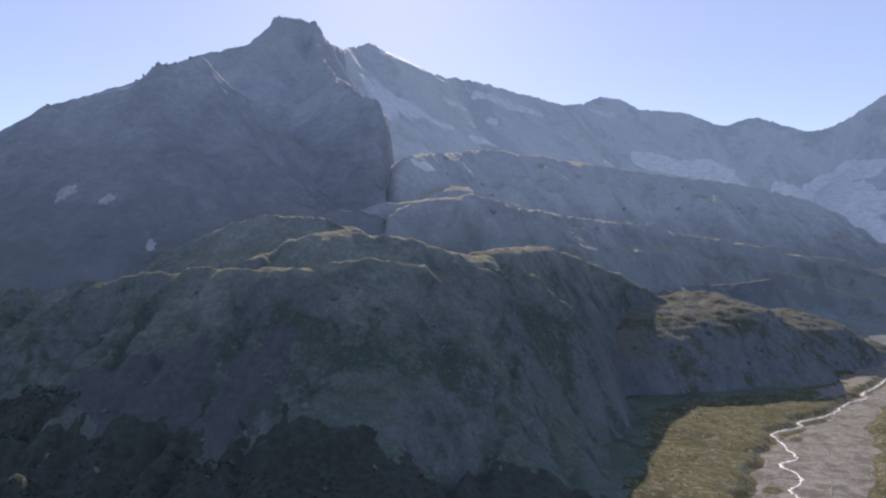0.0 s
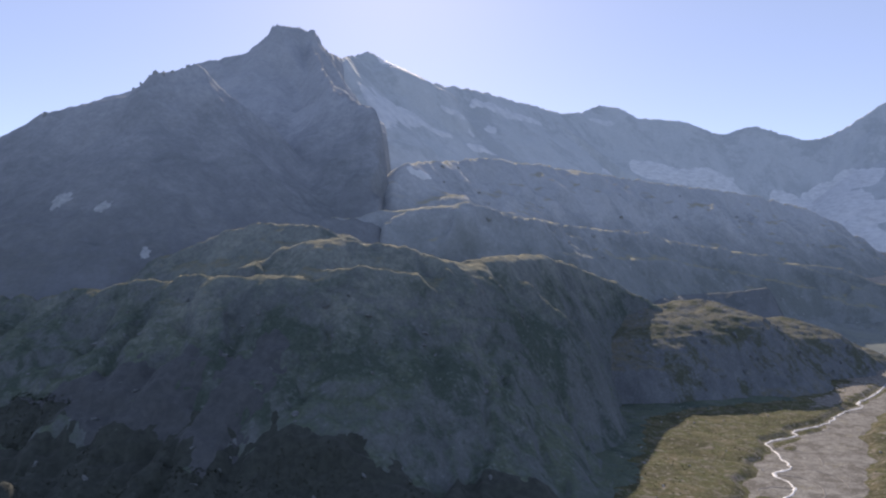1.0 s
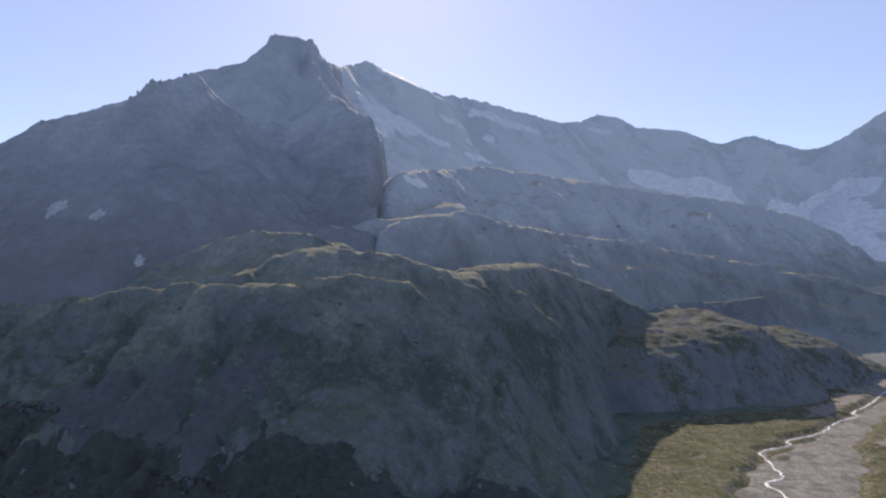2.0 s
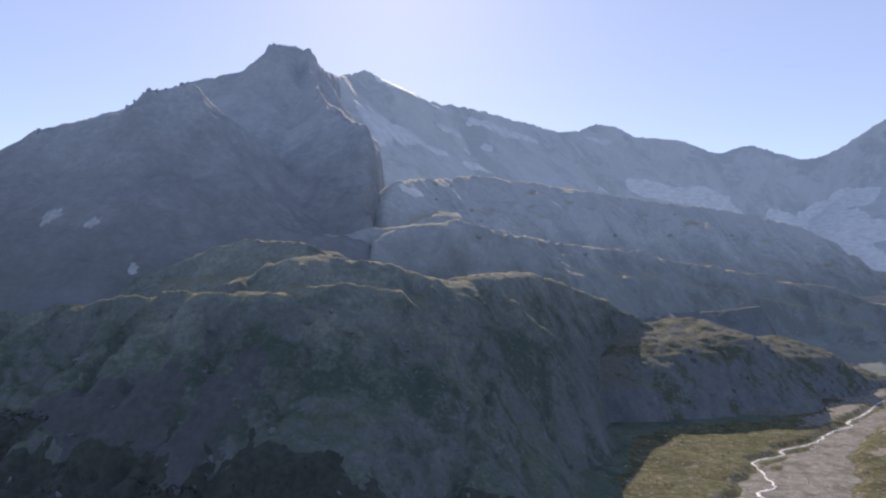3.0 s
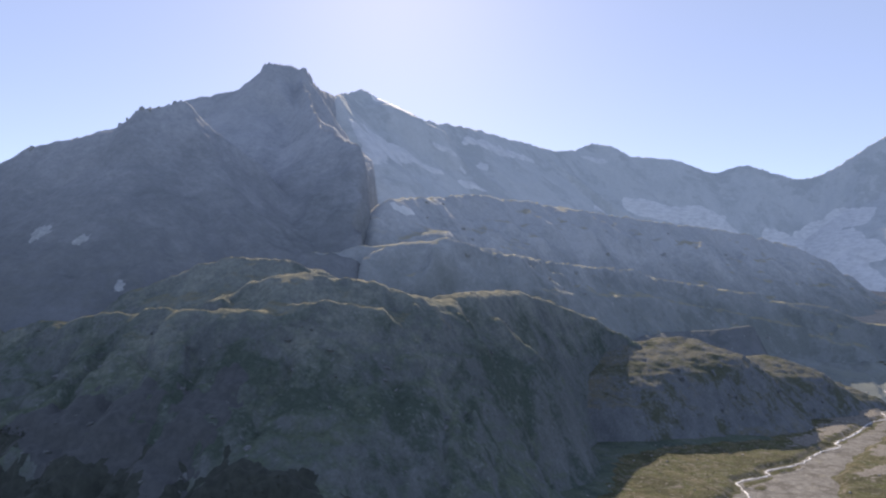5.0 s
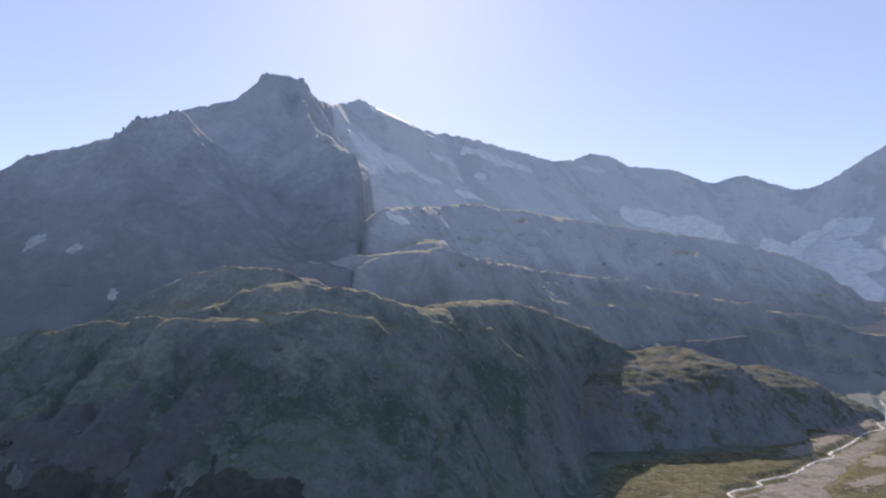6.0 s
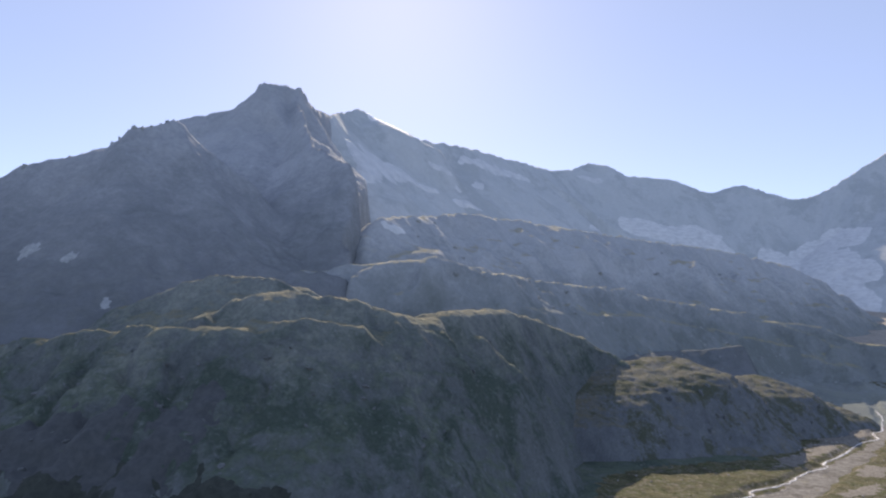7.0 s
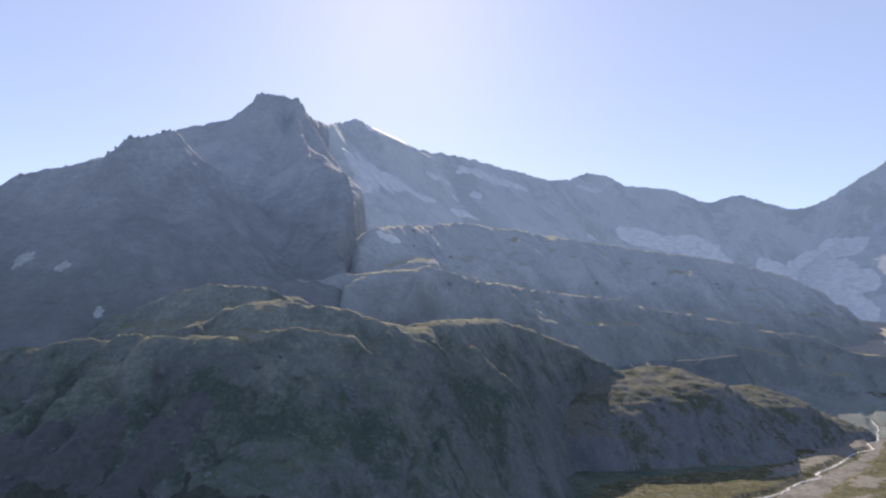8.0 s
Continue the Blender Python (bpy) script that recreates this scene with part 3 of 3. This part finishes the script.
drape("talus", "valley", mid_ground, [(1110, 1720, 150, 190, 20), (1000, 1560, 90, 110, 0)], 0.6, 597,
      label="grey stony talus in the stream gorge", category="talus", fray=0.5)
drape("talus", "valley", far_scree, [(1950, 2950, 650, 700, 0)], 2.5, 598, label="pale tan outwash below the glacier", category="talus", fray=0.2, grain=14.0)


drape("rubble_bank", "valley", rubble, [(620, 1085, 75, 16, 45), (720, 1190, 80, 20, 48), (820, 1300, 85, 30, 50), (900, 1400, 90, 40, 50), (960, 1480, 80, 40, 50)], 0.5, 601,
      label="bank of grey-brown rubble beside the stream", category="rubble", fray=0.9)
drape("rubble_bank", "valley", rubble, [(700, 1010, 50, 20, 45), (600, 880, 45, 16, 45)], 0.5, 602,
      label="patch of grey-brown rubble beyond the gravel bed", category="rubble", fray=0.9)


# ---- stream ----
def curve_points(points, each=6):
    """A rounded line through plan points."""
    out = []
    p = [Vector(q) for q in points]
    p = [2 * p[0] - p[1]] + p + [2 * p[-1] - p[-2]]
    for a, b, c, d in zip(p, p[1:], p[2:], p[3:]):
        for k in range(each):
            t = k / each
            out.append(0.5 * (2 * b + (c - a) * t + (2 * a - 5 * b + 4 * c - d) * t * t + (3 * b - a - 3 * c + d) * t ** 3))
    return out + [p[-2]]


def ribbon(name, points, width, height, lift, mat, seed, vary=0.6):
    """A strip that follows the ground, with a low domed section."""
    line = curve_points(points, 12)
    line = [q + Vector((noise.noise((q.x * 0.05, q.y * 0.05, seed + 5)), noise.noise((q.x * 0.05, q.y * 0.05, seed + 9)))) * width * 1.6 for q in line]
    line = [q + Vector((noise.noise((q.x * 0.2, q.y * 0.2, seed + 5)), noise.noise((q.x * 0.2, q.y * 0.2, seed + 9)))) * width * 1.1 for q in line]
    verts, quads = [], []
    for i, q in enumerate(line):
        a, b = line[max(i - 1, 0)], line[min(i + 1, len(line) - 1)]
        n = Vector((b.y - a.y, a.x - b.x)).normalized()
        w = width * max(0.3, 1 + vary * 1.6 * noise.noise((q.x * 0.04, q.y * 0.04, seed)) + vary * 1.4 * noise.noise((q.x * 0.15, q.y * 0.15, seed)))
        for k in (-1, -0.6, 0, 0.6, 1):
            x, y = q.x + n.x * k * w / 2, q.y + n.y * k * w / 2
            verts.append((x, y, float(height(np.array([x]), np.array([y]))[0]) + lift - (0.6 if abs(k) == 1 else 0)))
        if i:
            j = 5 * (i - 1)
            quads += [(j + k, j + 5 + k, j + 6 + k, j + 1 + k) for k in range(4)]
    return new(name, mesh_from(name, verts, quads, mat))


def bed_only(x, y):
    return np.maximum(y - 1450, 0) * 0.15


gravel_bed = new("gravel_bed", sheet("gravel_bed", near_x, near_y, lambda x, y: height_valley(x, y) + 0.35 - 2.5 * smooth(bed_distance(x, y), -4, 8),
                                     lambda x, y, z: bed_distance(x, y) < 6, gravel))
tagged(gravel_bed, "pale grey gravel bed of a braided stream", "gravel", kind="structure")
stream = tagged(ribbon("stream", STREAM, 2.3, bed_only, 0.75, stream_water, 3, 0.85), "white meltwater stream winding over gravel", "stream", kind="structure")
BRAIDS = [[(353, 713), (375, 690), (372, 655), (350, 620), (352, 590)], [(399, 815), (425, 800), (430, 770), (420, 745)],
          [(314, 582), (300, 610), (302, 640), (318, 668), (347, 664)], [(466, 899), (490, 890), (520, 915), (533, 942)],
          [(389, 784), (402, 760), (398, 730), (410, 700), (405, 670)], [(600, 1016), (628, 1020), (650, 1044), (655, 1058)]]
for n, line in enumerate(BRAIDS):
    tagged(ribbon("side_channel", line, 1.8, bed_only, 0.7, wet_gravel, 11 + n), "narrow dark side channel in the gravel", "stream", kind="structure")
tagged(ribbon("footpath", [(790, 1512), (801, 1496), (799, 1480), (810, 1462), (806, 1446), (822, 1430), (836, 1412)], 3.0, height_shelf, 0.5, dirt, 30),
       "pale trodden footpath over the rock shelf", "path", kind="structure")


drape("turf_island", "valley", valley_ground, [(303, 632, 13, 9, 60)], 1.1, 605, label="small grassy island amid the gravel bed", category="turf", fray=0.4, grain=2.0)
drape("turf_island", "valley", valley_ground, [(420, 815, 15, 6, 50)], 1.1, 606, label="small grassy island amid the gravel bed", category="turf", fray=0.4, grain=2.0)


# ---- rocks ----
def rock_mesh(name, seed, sharp, squash, mat):
    """A broken block of stone, one metre across."""
    bm = bmesh.new()
    bmesh.ops.create_icosphere(bm, subdivisions=2, radius=0.5)
    off = Vector((seed * 7.3, seed * 3.1, seed * 1.7))
    for v in bm.verts:
        d = v.co.normalized()
        k = 1 + sharp * noise.noise(d * 1.6 + off) + 0.4 * sharp * noise.noise(d * 4 + off)
        q = v.co * k
        for m in range(5):
            cut = Vector((math.sin(seed + m * 2.1), math.cos(seed * 1.3 + m * 1.7), math.sin(m * 1.1 + seed * 0.7))).normalized()
            over = q.dot(cut) - 0.33
            if over > 0:
                q -= cut * over
        v.co = Vector((q.x, q.y, q.z * squash))
    me = bpy.data.meshes.new(name)
    bm.to_mesh(me)
    bm.free()
    me.materials.append(mat)
    return me


def ground_at(height, x, y):
    return float(height(np.array([float(x)]), np.array([float(y)]))[0])


dice = random.Random(7)
stones = [rock_mesh("boulder", 3 + k, 0.45, 0.75, boulder_stone) for k in range(6)]


def boulder(x, y, height, size, label):
    ob = new("boulder", stones[dice.randrange(6)])
    ob.matrix_basis = Matrix.LocRotScale((x, y, ground_at(height, x, y) + size * 0.16), Euler((0, 0, dice.uniform(0, 6.3))),
                                         (size, size * dice.uniform(0.7, 1.1), size * dice.uniform(0.7, 1.1)))
    return tagged(ob, label, "boulder", "boulders in the valley")


boulder(609, 1392, height_shelf, 8.5, "large pale boulder standing on the rock shelf")
boulder(1010, 1560, height_valley, 6, "large grey boulder beside the stream gorge")
placed = 0
while placed < 130:
    x, y = dice.uniform(180, 900), dice.uniform(560, 1400)
    d = float(bed_distance(np.array([x]), np.array([y]))[0])
    if d < -6 or d > 150 or height_valley(np.array([x]), np.array([y]))[0] < top(np.array([x]), np.array([y]))[0] - 0.2:
        continue
    boulder(x, y, height_valley, dice.choice((1.2, 1.4, 1.6, 2.0, 2.6, 3.4)),
            "grey boulder lying on the gravel bed" if d < 0 else "grey boulder in the valley meadow")
    placed += 1
for _ in range(60):
    k, off = dice.random(), dice.uniform(-22, 22)
    boulder(600 + 370 * k - off * 0.7, 1070 + 420 * k + off * 0.7, height_valley, dice.choice((1.5, 2.0, 2.6, 3.4, 4.5)), "grey boulder on the rubble bank by the stream")
for _ in range(40):
    x = dice.uniform(430, 860)
    y = float(np.interp(x, [c[0] for c in CREST_SHELF], [c[1] for c in CREST_SHELF])) - dice.uniform(0, 110)
    boulder(x, y, height_shelf, dice.choice((1.5, 2.0, 2.5, 3.5)), "grey boulder on the grassy rock shelf")

crags_meshes = [rock_mesh("outcrop", 40 + k, 0.7, 0.9, outcrop_stone) for k in range(6)]
pale_meshes = [rock_mesh("outcrop", 50 + k, 0.7, 0.8, tower_stone) for k in range(4)]
tower_meshes = [rock_mesh("rock_tower", 60 + k, 0.7, 1.3, tower_stone) for k in range(4)]


def outcrop(parent, name, meshes, x, y, height, size, tall, sink=0.15):
    ob = new(name, meshes[dice.randrange(len(meshes))])
    ob.matrix_basis = Matrix.LocRotScale((x, y, ground_at(height, x, y) - size * sink), Euler((dice.uniform(-0.3, 0.3), dice.uniform(-0.3, 0.3), dice.uniform(0, 6.3))),
                                         (size, size * dice.uniform(0.5, 0.9), size * tall))
    ob.parent = parent
    return ob


def below(crest, x, far):
    return float(np.interp(x, [c[0] for c in crest], [c[1] for c in crest])) - far


for _ in range(130):
    x = dice.uniform(-480, 60)
    outcrop(bluff, "rock_outcrop", crags_meshes, x, below(CREST_BLUFF, x, 10 + 190 * dice.random() ** 1.4), height_bluff, dice.uniform(3, 10), dice.uniform(0.4, 0.9), 0.25)
for _ in range(80):
    x = dice.uniform(60, 380)
    outcrop(bluff, "rock_outcrop", crags_meshes, x, below(CREST_KNOLL, x, 10 + 200 * dice.random()), height_bluff, dice.uniform(3, 8), dice.uniform(0.5, 1.0))
for _ in range(80):
    x = dice.uniform(430, 860)
    outcrop(shelf, "rock_outcrop", crags_meshes, x, below(CREST_SHELF, x, dice.uniform(135, 200)), height_shelf, dice.uniform(5, 15), dice.uniform(0.9, 1.7), 0.3)
for _ in range(50):
    x = dice.uniform(60, 1150)
    outcrop(hillside, "rock_outcrop", pale_meshes, x, below(CREST_TERRACE, x, dice.uniform(5, 150)), height_terrace, dice.uniform(6, 18), dice.uniform(0.5, 1.0))
for _ in range(40):
    x = dice.uniform(0, 1500)
    outcrop(long_ridge, "rock_outcrop", pale_meshes, x, below(CREST_MID, x, dice.uniform(20, 450)), height_mid, dice.uniform(10, 28), dice.uniform(0.4, 0.8))
for _ in range(25):
    x = dice.uniform(500, 900)
    outcrop(moraine, "block", pale_meshes, x, below(CREST_MORAINE, x, dice.uniform(5, 160)), height_moraine, dice.uniform(2.5, 7), dice.uniform(0.5, 0.9))
for x in (1085, 1210, 1840, 1905, 2080, 2225, 2260):
    outcrop(distant, "rock_tower", tower_meshes, x, below(CREST_FAR, x, 4), height_far, dice.uniform(10, 16), dice.uniform(0.7, 1.0), 0.2)
# jagged towers along the mountain's crest
for x, size, tall in ((-722, 9, 1.0), (-560, 6, 1.2), (-545, 6, 1.2), (-529, 7, 1.3), (-519, 9, 1.3), (-508, 8, 1.3), (-497, 6, 1.2), (-478, 8, 1.2), (-470, 8, 1.2), (-640, 5, 1.1)):
    outcrop(mountain, "rock_tower", tower_meshes, x, below(CREST_MAIN[:8], x, 0), height_main, size * 1.3, tall, 0.25)


# ---- shrubs ----
def scatter_shrubs(name, spots, mat, leaves=16):
    """Low bushes, each a tuft of small leaf clusters."""
    verts, quads = [], []
    for x, y, z, size in spots:
        for _ in range(leaves):
            c = Vector((dice.gauss(0, 0.33), dice.gauss(0, 0.33), abs(dice.gauss(0.25, 0.2)))) * size
            u = Vector((dice.uniform(-1, 1), dice.uniform(-1, 1), dice.uniform(-1, 1))).normalized()
            v = u.cross(Vector((dice.uniform(-1, 1), dice.uniform(-1, 1), 0.3))).normalized()
            a, b = u * size * dice.uniform(0.18, 0.34), v * size * dice.uniform(0.14, 0.28)
            o = Vector((x, y, z)) + c
            j = len(verts)
            verts += [tuple(o - a), tuple(o + b), tuple(o + a), tuple(o - b)]
            quads.append((j, j + 1, j + 2, j + 3))
    return new(name, mesh_from(name, verts, quads, mat, False))


rng = np.random.default_rng(11)
px, py = rng.uniform(150, 1000, 9000), rng.uniform(540, 1450, 9000)
grove = rough(px, py, 60, 700, 3)
ok = (bed_distance(px, py) > 4) & (grove > -0.05) & (height_valley(px, py) > top(px, py, ("valley",)) + 0.2)
pz = height_valley(px, py)
spots = [(px[i], py[i], pz[i], rng.uniform(0.6, 1.5)) for i in np.flatnonzero(ok)[:1800]]
tagged(scatter_shrubs("shrubs", spots, shrub_leaf), "dark low alpine shrubs dotted over the meadow", "shrubs", kind="stuff")


# thickets on the bluff's foot
qx, qy = rng.uniform(-520, 140, 60000), rng.uniform(380, 640, 60000)
wood = np.minimum(np.hypot((qx + 275) / 150, (qy - 462) / 56), np.hypot((qx + 80) / 150, (qy - 465) / 40))
wood = np.minimum(wood, np.hypot((qx + 345) / 75, (qy - 550) / 24))
keep = np.flatnonzero(wood + 0.5 * rough(qx, qy, 40, 720, 4) < 0.8)[:11000]
qx, qy = qx[keep], qy[keep]
qz = height_bluff(qx, qy)
spots = [(qx[i], qy[i], qz[i], rng.uniform(0.9, 2.2)) for i in range(len(qx))]
tagged(scatter_shrubs("thicket", spots, thicket_leaf, 9), "dense dark green shrub thicket on the foot of the bluff", "thicket", kind="stuff")
